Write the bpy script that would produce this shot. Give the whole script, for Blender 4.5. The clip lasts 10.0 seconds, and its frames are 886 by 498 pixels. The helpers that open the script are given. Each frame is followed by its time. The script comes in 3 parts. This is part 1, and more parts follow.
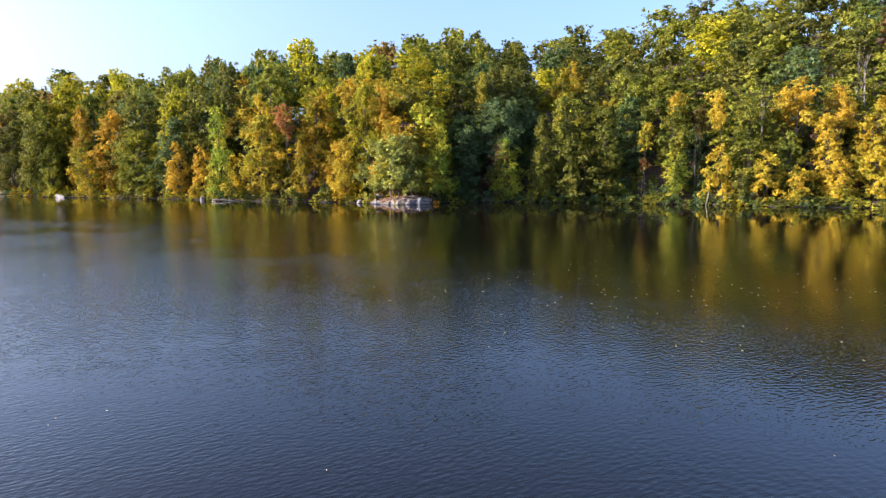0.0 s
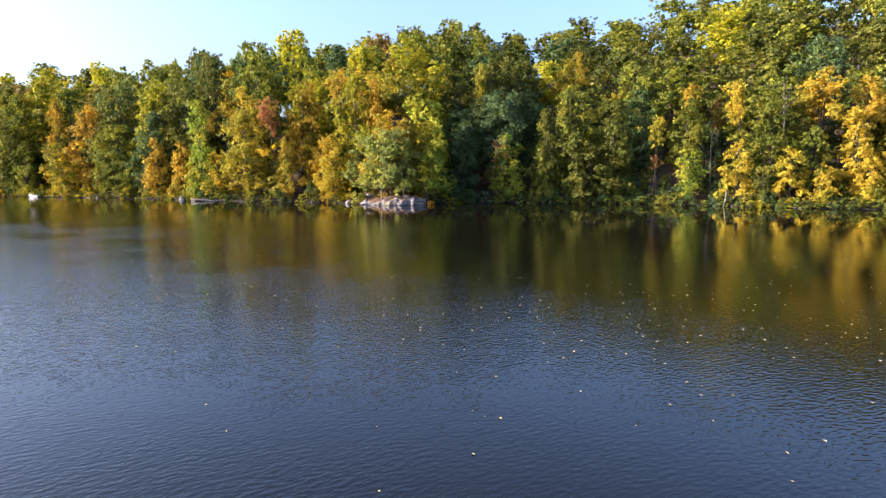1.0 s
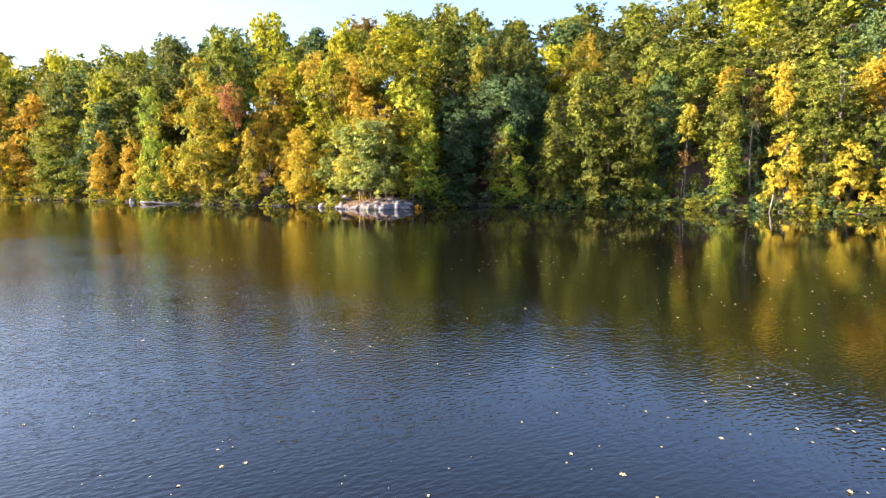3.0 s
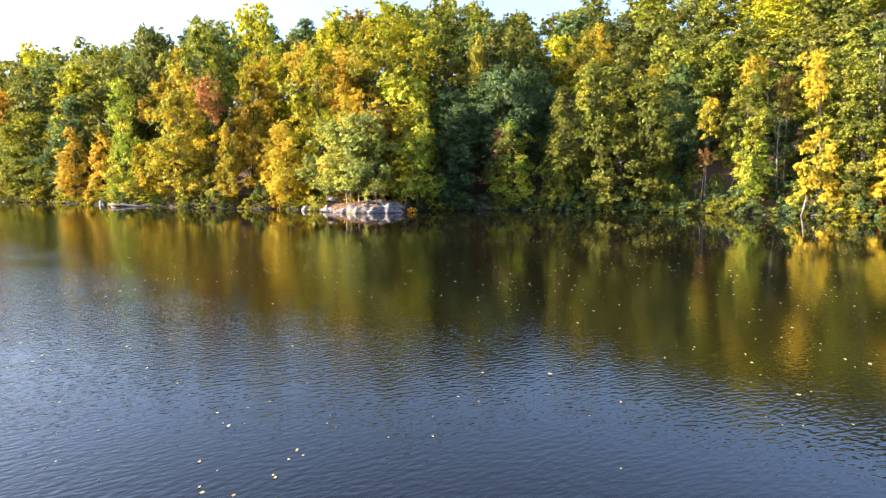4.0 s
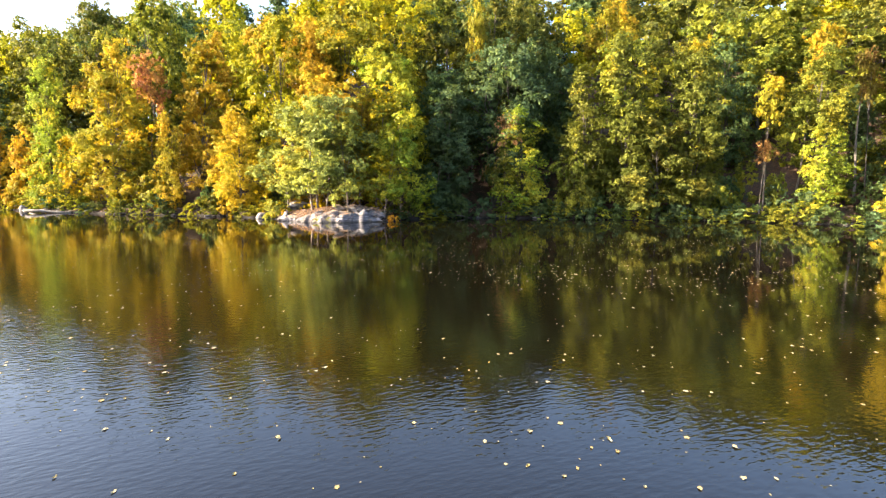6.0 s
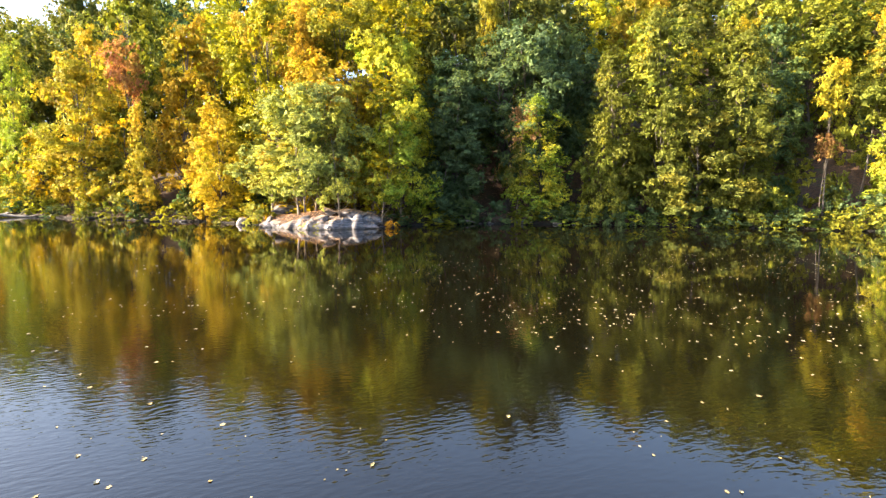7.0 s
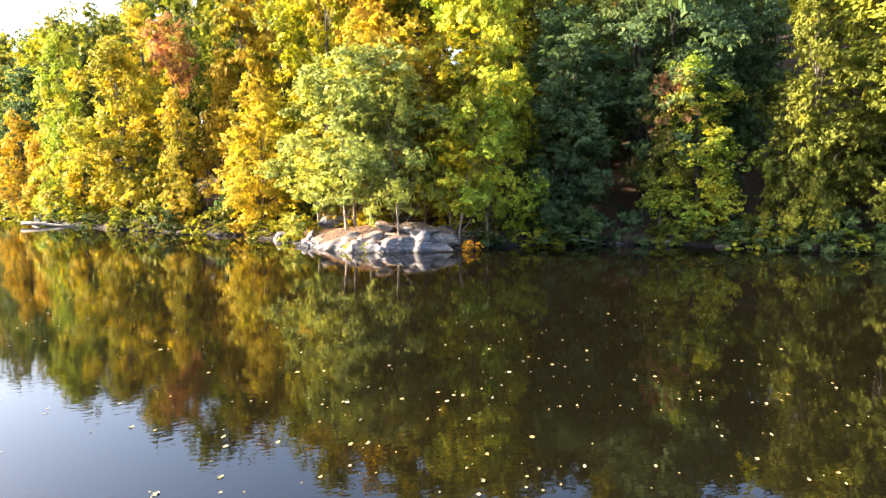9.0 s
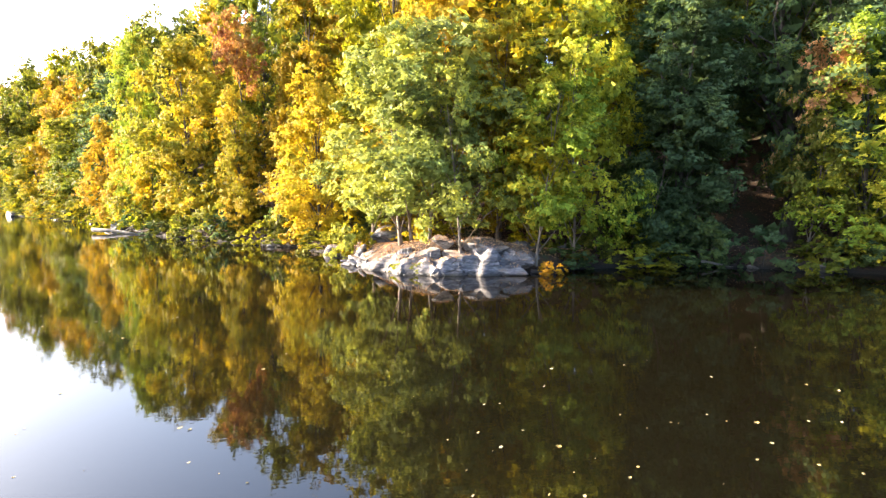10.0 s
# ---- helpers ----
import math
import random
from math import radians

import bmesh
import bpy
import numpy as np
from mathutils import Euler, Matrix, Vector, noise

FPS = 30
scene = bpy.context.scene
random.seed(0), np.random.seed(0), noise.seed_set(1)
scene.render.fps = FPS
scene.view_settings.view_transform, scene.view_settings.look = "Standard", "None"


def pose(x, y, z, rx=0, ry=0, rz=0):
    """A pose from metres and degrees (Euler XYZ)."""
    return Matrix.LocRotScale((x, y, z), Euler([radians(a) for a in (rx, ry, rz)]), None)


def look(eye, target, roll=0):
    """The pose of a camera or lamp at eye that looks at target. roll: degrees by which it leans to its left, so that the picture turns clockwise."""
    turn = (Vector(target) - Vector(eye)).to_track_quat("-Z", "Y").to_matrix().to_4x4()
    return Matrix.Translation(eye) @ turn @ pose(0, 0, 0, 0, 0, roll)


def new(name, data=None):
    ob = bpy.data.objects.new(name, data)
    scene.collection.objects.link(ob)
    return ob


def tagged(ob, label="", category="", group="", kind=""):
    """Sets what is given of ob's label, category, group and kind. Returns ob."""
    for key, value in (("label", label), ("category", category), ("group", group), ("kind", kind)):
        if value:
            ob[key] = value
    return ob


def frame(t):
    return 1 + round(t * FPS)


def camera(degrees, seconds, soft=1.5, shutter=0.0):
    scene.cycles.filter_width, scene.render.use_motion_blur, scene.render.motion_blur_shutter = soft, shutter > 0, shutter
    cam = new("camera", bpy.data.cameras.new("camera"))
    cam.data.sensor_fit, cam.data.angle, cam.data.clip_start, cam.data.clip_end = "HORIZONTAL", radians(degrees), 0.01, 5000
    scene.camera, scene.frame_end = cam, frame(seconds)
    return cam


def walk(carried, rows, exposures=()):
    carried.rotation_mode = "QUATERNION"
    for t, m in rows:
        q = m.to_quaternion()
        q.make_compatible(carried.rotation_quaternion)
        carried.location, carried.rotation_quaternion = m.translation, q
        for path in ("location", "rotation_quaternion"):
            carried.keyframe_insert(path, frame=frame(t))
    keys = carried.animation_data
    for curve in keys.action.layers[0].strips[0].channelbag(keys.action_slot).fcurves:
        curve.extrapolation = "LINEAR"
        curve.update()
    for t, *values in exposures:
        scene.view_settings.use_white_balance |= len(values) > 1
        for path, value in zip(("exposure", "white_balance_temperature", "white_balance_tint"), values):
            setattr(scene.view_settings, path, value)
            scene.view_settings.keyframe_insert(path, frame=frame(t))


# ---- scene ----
cam = camera(71.3, 10.0, soft=1.3)
# seconds, x, y, z, yaw, pitch, roll
ROWS = [
    (0.0, 1.530, 1.779, 4.052, 1.84, -7.13, -0.14),
    (0.5, 1.790, 4.713, 3.975, 1.87, -7.16, -0.11),
    (1.0, 2.004, 7.645, 3.888, 1.91, -7.18, -0.08),
    (1.5, 2.153, 10.545, 3.797, 1.89, -7.17, -0.04),
    (2.0, 2.249, 13.407, 3.695, 1.81, -7.12, -0.00),
    (2.5, 2.351, 16.318, 3.605, 1.77, -7.09, 0.04),
    (3.0, 2.448, 19.194, 3.492, 1.75, -6.99, 0.06),
    (3.5, 2.533, 22.081, 3.387, 1.70, -6.90, 0.09),
    (4.0, 2.626, 24.985, 3.280, 1.71, -6.80, 0.11),
    (4.5, 2.717, 27.884, 3.184, 1.68, -6.71, 0.14),
    (5.0, 2.818, 30.812, 3.089, 1.70, -6.62, 0.16),
    (5.5, 2.929, 33.750, 3.006, 1.77, -6.54, 0.16),
    (6.0, 3.010, 36.730, 2.945, 1.75, -6.45, 0.17),
    (6.5, 3.098, 39.712, 2.893, 2.16, -6.39, 0.16),
    (7.0, 3.162, 42.718, 2.854, 2.86, -6.31, 0.15),
    (7.5, 3.218, 45.674, 2.840, 4.41, -6.30, 0.11),
    (8.0, 3.255, 48.644, 2.830, 6.66, -6.28, 0.06),
    (8.5, 3.262, 51.599, 2.832, 9.61, -6.25, -0.02),
    (9.0, 3.219, 54.517, 2.841, 13.93, -6.12, -0.09),
    (9.5, 3.102, 57.340, 2.856, 18.81, -5.95, -0.15),
    (10.0, 2.932, 60.016, 2.868, 23.55, -5.71, -0.23),
]
EXPOSURES = [(0.0, 1.78, 6050, 22), (2.5, 2.30, 6120, 20), (4.5, 2.57, 6650, 16), (5.5, 2.68, 6950, 16), (7.5, 2.91, 7150, 15), (10.0, 3.05, 6800, 15)]
walk(cam, [(t, pose(x, y, z, 90 + pitch, 0, yaw) @ pose(0, 0, 0, 0, 0, roll)) for t, x, y, z, yaw, pitch, roll in ROWS], EXPOSURES)

# ---- light: a low sun from the left of the lake, under a clear sky ----
SUN_LEFT, SUN_UP = 98.5, 17.5
world = bpy.data.worlds.new("clear_sky")
scene.world = world
world.use_nodes = True
wn = world.node_tree.nodes
sky = wn.new("ShaderNodeTexSky")
sky.sky_type = "NISHITA"
sky.sun_disc = False
sky.sun_elevation = radians(SUN_UP)
sky.sun_rotation = radians(-SUN_LEFT)
sky.dust_density = 5.0
sky.ozone_density = 3.6
world.node_tree.links.new(sky.outputs[0], wn["Background"].inputs[0])
wn["Background"].inputs[1].default_value = 0.15

sun = new("sun", bpy.data.lights.new("sun", "SUN"))
sun.data.energy = 4.6
sun.data.angle = radians(0.6)
sun.data.color = (1.0, 0.86, 0.66)
sun_way = Vector((-math.sin(radians(SUN_LEFT)) * math.cos(radians(SUN_UP)), math.cos(radians(SUN_LEFT)) * math.cos(radians(SUN_UP)), math.sin(radians(SUN_UP))))
sun.matrix_basis = look(sun_way * 300 + Vector((0, 80, 0)), (0, 80, 0))


# ---- materials ----
def material(name):
    m = bpy.data.materials.new(name)
    m.use_nodes = True
    nt = m.node_tree
    nt.nodes.clear()
    out = nt.nodes.new("ShaderNodeOutputMaterial")
    return m, nt, out


def node(nt, kind, **sets):
    n = nt.nodes.new(kind)
    for key, value in sets.items():
        n.inputs[key.replace("_", " ")].default_value = value
    return n


def noise_tex(nt, vector, scale, detail=3.0, rough=0.55):
    n = node(nt, "ShaderNodeTexNoise", Scale=scale, Detail=detail, Roughness=rough)
    if vector is not None:
        nt.links.new(vector, n.inputs["Vector"])
    return n.outputs[0]


def math_node(nt, op, a, b=0.0, c=0.0, clamp=False):
    n = nt.nodes.new("ShaderNodeMath")
    n.operation, n.use_clamp = op, clamp
    for i, v in enumerate((a, b, c)):
        if isinstance(v, (int, float)):
            n.inputs[i].default_value = v
        else:
            nt.links.new(v, n.inputs[i])
    return n.outputs[0]


def span(nt, value, a, b, lo=0.0, hi=1.0):
    n = nt.nodes.new("ShaderNodeMapRange")
    n.interpolation_type = "SMOOTHSTEP"
    nt.links.new(value, n.inputs[0])
    for i, v in enumerate((a, b, lo, hi)):
        n.inputs[1 + i].default_value = v
    return n.outputs[0]


def mix_colour(nt, fac, a, b, mode="MIX"):
    n = nt.nodes.new("ShaderNodeMix")
    n.data_type, n.blend_type = "RGBA", mode
    for sock, v in ((n.inputs[0], fac), (n.inputs[6], a), (n.inputs[7], b)):
        if isinstance(v, (int, float)):
            sock.default_value = v
        elif isinstance(v, tuple):
            sock.default_value = (*v, 1.0)
        else:
            nt.links.new(v, sock)
    return n.outputs[2]


def leaf_material(name, a, b, share, thin=0.42, rise=0.0, above=8.0):
    """Leaves of two colours: a, and b on that share of the crown, clump by clump and leaf by leaf; with rise, b gathers in the tree's top."""
    m, nt, out = material(name)
    a, b = (a[0] * 1.12, *a[1:]), (b[0] * 1.12, *b[1:])
    geo = nt.nodes.new("ShaderNodeNewGeometry")
    info = nt.nodes.new("ShaderNodeObjectInfo")
    island = geo.outputs["Random Per Island"]
    big = noise_tex(nt, geo.outputs["Position"], 0.42, 2.0)
    pick = math_node(nt, "ADD", big, math_node(nt, "MULTIPLY", math_node(nt, "SUBTRACT", island, 0.5), 0.18))
    pick = math_node(nt, "ADD", pick, math_node(nt, "MULTIPLY", math_node(nt, "SUBTRACT", info.outputs["Random"], 0.5), 0.16))
    mid = 0.66 - 0.32 * share
    if rise:
        local = nt.nodes.new("ShaderNodeTexCoord").outputs["Object"]
        up = nt.nodes.new("ShaderNodeSeparateXYZ")
        nt.links.new(local, up.inputs[0])
        pick = math_node(nt, "ADD", pick, math_node(nt, "MULTIPLY", math_node(nt, "SUBTRACT", up.outputs["Z"], above), rise))
    colour = mix_colour(nt, span(nt, pick, mid - 0.09, mid + 0.09), a, b)
    tone = math_node(nt, "MULTIPLY_ADD", noise_tex(nt, geo.outputs["Position"], 2.5, 3.0), 1.7, 0.10)
    tone = math_node(nt, "MULTIPLY", tone, math_node(nt, "MULTIPLY_ADD", island, 0.55, 0.75))
    hsv = node(nt, "ShaderNodeHueSaturation")
    nt.links.new(colour, hsv.inputs["Color"])
    nt.links.new(tone, hsv.inputs["Value"])
    nt.links.new(math_node(nt, "MULTIPLY_ADD", info.outputs["Random"], 0.022, 0.493), hsv.inputs["Hue"])
    front = node(nt, "ShaderNodeBsdfPrincipled", Roughness=0.6)
    front.inputs["Specular IOR Level"].default_value = 0.13
    nt.links.new(hsv.outputs[0], front.inputs["Base Color"])
    back = nt.nodes.new("ShaderNodeBsdfTranslucent")
    nt.links.new(mix_colour(nt, 1.0, hsv.outputs[0], (1.0, 1.0, 0.7), "MULTIPLY"), back.inputs["Color"])
    both = node(nt, "ShaderNodeMixShader")
    both.inputs[0].default_value = thin
    nt.links.new(front.outputs[0], both.inputs[1])
    nt.links.new(back.outputs[0], both.inputs[2])
    nt.links.new(both.outputs[0], out.inputs[0])
    return m


LEAVES = {
    "green": leaf_material("leaves_green", (0.112, 0.152, 0.022), (0.215, 0.232, 0.026), 0.45),
    # dark bluish green that carries the cove's shade in its colour
    "deep": leaf_material("leaves_shaded_deep_green", (0.070, 0.128, 0.054), (0.108, 0.164, 0.046), 0.4),
    "vivid": leaf_material("leaves_fresh_green", (0.19, 0.29, 0.032), (0.39, 0.395, 0.040), 0.5),
    "blush": leaf_material("leaves_green_with_salmon_tips", (0.16, 0.19, 0.03), (0.40, 0.23, 0.11), 0.55, rise=0.08, above=5.8),
    "olive": leaf_material("leaves_olive", (0.082, 0.108, 0.020), (0.155, 0.158, 0.024), 0.38),
    "light": leaf_material("leaves_light_green", (0.192, 0.256, 0.072), (0.305, 0.335, 0.058), 0.4),
    "lime": leaf_material("leaves_yellow_green", (0.205, 0.240, 0.016), (0.37, 0.35, 0.018), 0.45),
    "mixed": leaf_material("leaves_green_and_gold", (0.18, 0.205, 0.022), (0.45, 0.36, 0.016), 0.45),
    # gold tops over dull green: low sun and shade put into the leaf colour
    "topped": leaf_material("leaves_green_with_sunlit_gold_top", (0.108, 0.132, 0.020), (0.33, 0.275, 0.020), 0.05, rise=0.05, above=10.0),
    "yellow": leaf_material("leaves_yellow", (0.425, 0.352, 0.030), (0.30, 0.295, 0.028), 0.38),
    "gold": leaf_material("leaves_gold", (0.42, 0.312, 0.028), (0.26, 0.252, 0.026), 0.38),
    "golden": leaf_material("leaves_golden_brown", (0.34, 0.25, 0.020), (0.21, 0.21, 0.018), 0.5),
    "orange": leaf_material("leaves_orange", (0.43, 0.245, 0.022), (0.41, 0.32, 0.018), 0.5),
    "rust": leaf_material("leaves_rust", (0.225, 0.138, 0.050), (0.17, 0.150, 0.030), 0.5),
    "red": leaf_material("leaves_red", (0.36, 0.150, 0.080), (0.34, 0.20, 0.055), 0.4),
}


def bark_material(name, dark, pale):
    m, nt, out = material(name)
    pos = nt.nodes.new("ShaderNodeNewGeometry").outputs["Position"]
    stretch = node(nt, "ShaderNodeMapping")
    stretch.inputs["Scale"].default_value = (9.0, 9.0, 1.6)
    nt.links.new(pos, stretch.inputs["Vector"])
    ridge = noise_tex(nt, stretch.outputs[0], 1.0, 5.0, 0.65)
    patch = noise_tex(nt, pos, 1.3, 3.0)
    colour = mix_colour(nt, span(nt, math_node(nt, "ADD", math_node(nt, "MULTIPLY", ridge, 0.6), math_node(nt, "MULTIPLY", patch, 0.4)), 0.36, 0.64), dark, pale)
    bsdf = node(nt, "ShaderNodeBsdfPrincipled", Roughness=0.9)
    nt.links.new(colour, bsdf.inputs["Base Color"])
    bump = node(nt, "ShaderNodeBump", Strength=0.8, Distance=0.03)
    nt.links.new(ridge, bump.inputs["Height"])
    nt.links.new(bump.outputs[0], bsdf.inputs["Normal"])
    nt.links.new(bsdf.outputs[0], out.inputs[0])
    return m


BARK = bark_material("grey_brown_bark", (0.045, 0.036, 0.030), (0.127, 0.110, 0.094))
PALE_BARK = bark_material("pale_grey_bark", (0.085, 0.068, 0.055), (0.25, 0.205, 0.165))
PALE_WOOD = bark_material("bleached_dead_wood", (0.09, 0.078, 0.065), (0.21, 0.19, 0.165))


def rock_material():
    m, nt, out = material("grey_gneiss")
    geo = nt.nodes.new("ShaderNodeNewGeometry")
    pos = geo.outputs["Position"]
    sep = nt.nodes.new("ShaderNodeSeparateXYZ")
    nt.links.new(pos, sep.inputs[0])
    facing = nt.nodes.new("ShaderNodeSeparateXYZ")
    nt.links.new(geo.outputs["Normal"], facing.inputs[0])
    big = noise_tex(nt, pos, 1.1, 5.0, 0.65)
    fine = noise_tex(nt, pos, 11.0, 6.0, 0.75)
    grit = noise_tex(nt, pos, 42.0, 3.0, 0.7)
    tilt = node(nt, "ShaderNodeMapping")
    tilt.inputs["Rotation"].default_value = (0.6, 0.45, 0.3)
    tilt.inputs["Scale"].default_value = (0.9, 1.3, 4.5)
    nt.links.new(pos, tilt.inputs["Vector"])
    bands = noise_tex(nt, tilt.outputs[0], 1.9, 6.0, 0.7)
    colour = mix_colour(nt, span(nt, bands, 0.33, 0.67), (0.048, 0.050, 0.064), (0.270, 0.262, 0.275))
    colour = mix_colour(nt, span(nt, fine, 0.40, 0.75), colour, (0.125, 0.115, 0.115))
    colour = mix_colour(nt, span(nt, grit, 0.52, 0.75), colour, (0.05, 0.046, 0.046))
    # weathered and lichened where it lies flat, with the sunlit top's warmth painted in
    flat = math_node(nt, "MULTIPLY", span(nt, facing.outputs["Z"], 0.55, 0.95), span(nt, big, 0.38, 0.62))
    colour = mix_colour(nt, math_node(nt, "MULTIPLY", flat, 0.75), colour, (0.31, 0.215, 0.145))
    stain = math_node(nt, "MULTIPLY", span(nt, noise_tex(nt, tilt.outputs[0], 0.9, 5.0, 0.7), 0.48, 0.66), 0.8)
    colour = mix_colour(nt, stain, colour, (0.045, 0.04, 0.042))
    crack = node(nt, "ShaderNodeTexVoronoi", Scale=0.8)
    crack.feature = "DISTANCE_TO_EDGE"
    warp = nt.nodes.new("ShaderNodeVectorMath")
    warp.operation = "MULTIPLY_ADD"
    nt.links.new(node(nt, "ShaderNodeTexNoise", Scale=3.0, Detail=4.0).outputs["Color"], warp.inputs[0])
    warp.inputs[1].default_value = (0.7, 0.7, 0.7)
    nt.links.new(tilt.outputs[0], warp.inputs[2])
    nt.links.new(warp.outputs[0], crack.inputs["Vector"])
    split = math_node(nt, "MAXIMUM", span(nt, crack.outputs["Distance"], 0.0, 0.022), span(nt, noise_tex(nt, pos, 1.6, 3.0), 0.45, 0.56))
    colour = mix_colour(nt, split, (0.025, 0.022, 0.022), colour)
    wet_or_shade = span(nt, math_node(nt, "MULTIPLY_ADD", fine, 0.12, sep.outputs["Z"]), 0.09, 0.18)
    colour = mix_colour(nt, wet_or_shade, (0.030, 0.027, 0.025), colour)
    bsdf = node(nt, "ShaderNodeBsdfPrincipled")
    nt.links.new(colour, bsdf.inputs["Base Color"])
    nt.links.new(math_node(nt, "MULTIPLY_ADD", wet_or_shade, 0.5, 0.32), bsdf.inputs["Roughness"])
    bump = node(nt, "ShaderNodeBump", Strength=1.0, Distance=0.06)
    height = math_node(nt, "ADD", math_node(nt, "MULTIPLY", fine, 0.7), bands)
    height = math_node(nt, "ADD", height, math_node(nt, "MULTIPLY_ADD", split, 0.6, math_node(nt, "MULTIPLY", grit, 0.12)))
    nt.links.new(height, bump.inputs["Height"])
    nt.links.new(bump.outputs[0], bsdf.inputs["Normal"])
    nt.links.new(bsdf.outputs[0], out.inputs[0])
    return m


ROCK = rock_material()


def soil_material():
    m, nt, out = material("leaf_littered_soil")
    pos = nt.nodes.new("ShaderNodeNewGeometry").outputs["Position"]
    fine = noise_tex(nt, pos, 9.0, 6.0, 0.75)
    patch = noise_tex(nt, pos, 0.6, 4.0, 0.6)
    colour = mix_colour(nt, span(nt, fine, 0.36, 0.66), (0.028, 0.02, 0.013), (0.12, 0.06, 0.028))
    colour = mix_colour(nt, span(nt, patch, 0.52, 0.68), colour, (0.035, 0.05, 0.014))
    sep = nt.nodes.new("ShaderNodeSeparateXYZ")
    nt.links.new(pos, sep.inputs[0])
    # dark band at the waterline: damp soil, with the undercut bank's shade painted in
    wet_or_shade = span(nt, math_node(nt, "MULTIPLY_ADD", fine, 0.25, sep.outputs["Z"]), 0.16, 0.42)
    colour = mix_colour(nt, wet_or_shade, (0.012, 0.010, 0.008), colour)
    bsdf = node(nt, "ShaderNodeBsdfPrincipled", Roughness=0.95)
    nt.links.new(colour, bsdf.inputs["Base Color"])
    bump = node(nt, "ShaderNodeBump", Strength=1.0, Distance=0.06)
    nt.links.new(fine, bump.inputs["Height"])
    nt.links.new(bump.outputs[0], bsdf.inputs["Normal"])
    nt.links.new(bsdf.outputs[0], out.inputs[0])
    return m


def water_material():
    m, nt, out = material("lake_water")
    pos = nt.nodes.new("ShaderNodeNewGeometry").outputs["Position"]
    sep = nt.nodes.new("ShaderNodeSeparateXYZ")
    nt.links.new(pos, sep.inputs[0])
    turn = node(nt, "ShaderNodeMapping")
    turn.vector_type = "TEXTURE"
    turn.inputs["Rotation"].default_value = (0, 0, radians(30))
    turn.inputs["Scale"].default_value = (1.7, 0.9, 1.0)
    nt.links.new(pos, turn.inputs["Vector"])
    ripple = noise_tex(nt, turn.outputs[0], 11.0, 1.6, 0.45)
    swell = noise_tex(nt, turn.outputs[0], 3.0, 2.0, 0.5)
    patch = noise_tex(nt, pos, 0.13, 4.0, 0.6)
    # wind: open water is rippled, the lee of the wooded shore lies calm
    across = math_node(nt, "MULTIPLY_ADD", patch, 26.0, math_node(nt, "MULTIPLY_ADD", sep.outputs["X"], 1.3, sep.outputs["Y"]))
    along = math_node(nt, "MULTIPLY_ADD", patch, 10.0, math_node(nt, "MULTIPLY_ADD", sep.outputs["X"], 0.3, sep.outputs["Y"]))
    open_water = math_node(nt, "MULTIPLY", span(nt, across, 38.0, 68.0, 1.0, 0.42), span(nt, along, 45.0, 70.0, 1.0, 0.11))
    wind = math_node(nt, "MULTIPLY", open_water, span(nt, patch, 0.38, 0.60, 0.6, 1.05))
    wind = math_node(nt, "MULTIPLY", wind, span(nt, sep.outputs["X"], -20.0, 7.0, 1.05, 0.75))
    height = math_node(nt, "ADD", math_node(nt, "MULTIPLY", ripple, 0.0145), math_node(nt, "MULTIPLY", swell, 0.0040))
    height = math_node(nt, "MULTIPLY", height, wind)
    bump = node(nt, "ShaderNodeBump", Strength=1.0, Distance=1.0)
    nt.links.new(height, bump.inputs["Height"])
    bsdf = node(nt, "ShaderNodeBsdfPrincipled", Roughness=0.02, IOR=1.37)
    bsdf.inputs["Base Color"].default_value = (0.0042, 0.0034, 0.0016, 1.0)
    nt.links.new(bump.outputs[0], bsdf.inputs["Normal"])
    nt.links.new(math_node(nt, "MULTIPLY_ADD", wind, 0.05, 0.02), bsdf.inputs["Roughness"])
    nt.links.new(bsdf.outputs[0], out.inputs[0])
    return m


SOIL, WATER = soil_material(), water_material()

# ---- the lie of the land ----
SHORE_X = (-900, -160, -66, -41, -28, -20, -14.5, -12, -10.5, -8.5, -6, -3.8, -2.5, -1.2, 0.5, 3, 8, 11, 16, 21, 25, 29, 33, 38, 46, 60, 100, 900)
SHORE_Y = (500, 137, 103, 94.2, 87.4, 85.4, 84.0, 82.6, 81.2, 79.7, 78.6, 79.2, 80.4, 81.7, 83.0, 84.0, 84.0, 82.8, 82.3, 81.4, 80.2, 78.2, 76, 73, 70.3, 64, 47, -200)


def shore(x):
    return np.interp(x, SHORE_X, SHORE_Y)


def wobble(x, y, s):
    return np.sin(x * s + 1.3 * np.sin(y * s * 0.7)) * np.cos(y * s * 1.1 + 0.9 * np.sin(x * s * 0.6))


def land(x, y):
    """The height of the ground over the lake's surface."""
    x, y = np.asarray(x, float), np.asarray(y, float)
    d = (y - shore(x)) * 0.93 + 0.25 * wobble(x, y, 0.9) + 0.15 * wobble(x + 7, y, 2.3)
    ridge = np.interp(x, (-200, -95, -45, -10, 12, 70, 120, 400), (11, 12.5, 17, 21.5, 23.5, 30, 33, 33))
    u = np.clip((d - 3.0) / 62, 0, 1)
    s = np.clip(d / 0.9, 0, 1)
    up = 0.5 * s * s * (3 - 2 * s) + ridge * u * (1.45 - 0.45 * u) + 0.12 * wobble(x, y, 1.1) * s
    z = np.where(d > 0, up, np.maximum(-2.5, d * 0.5))
    far = np.clip((-150 - y) / 90, 0, 1)
    z = np.maximum(z, -2.5 + 14 * far)
    point = np.exp(-(((x + 6.0) / 4.0) ** 2 + ((y - 80.3) / 1.8) ** 2))
    return z + 0.35 * point


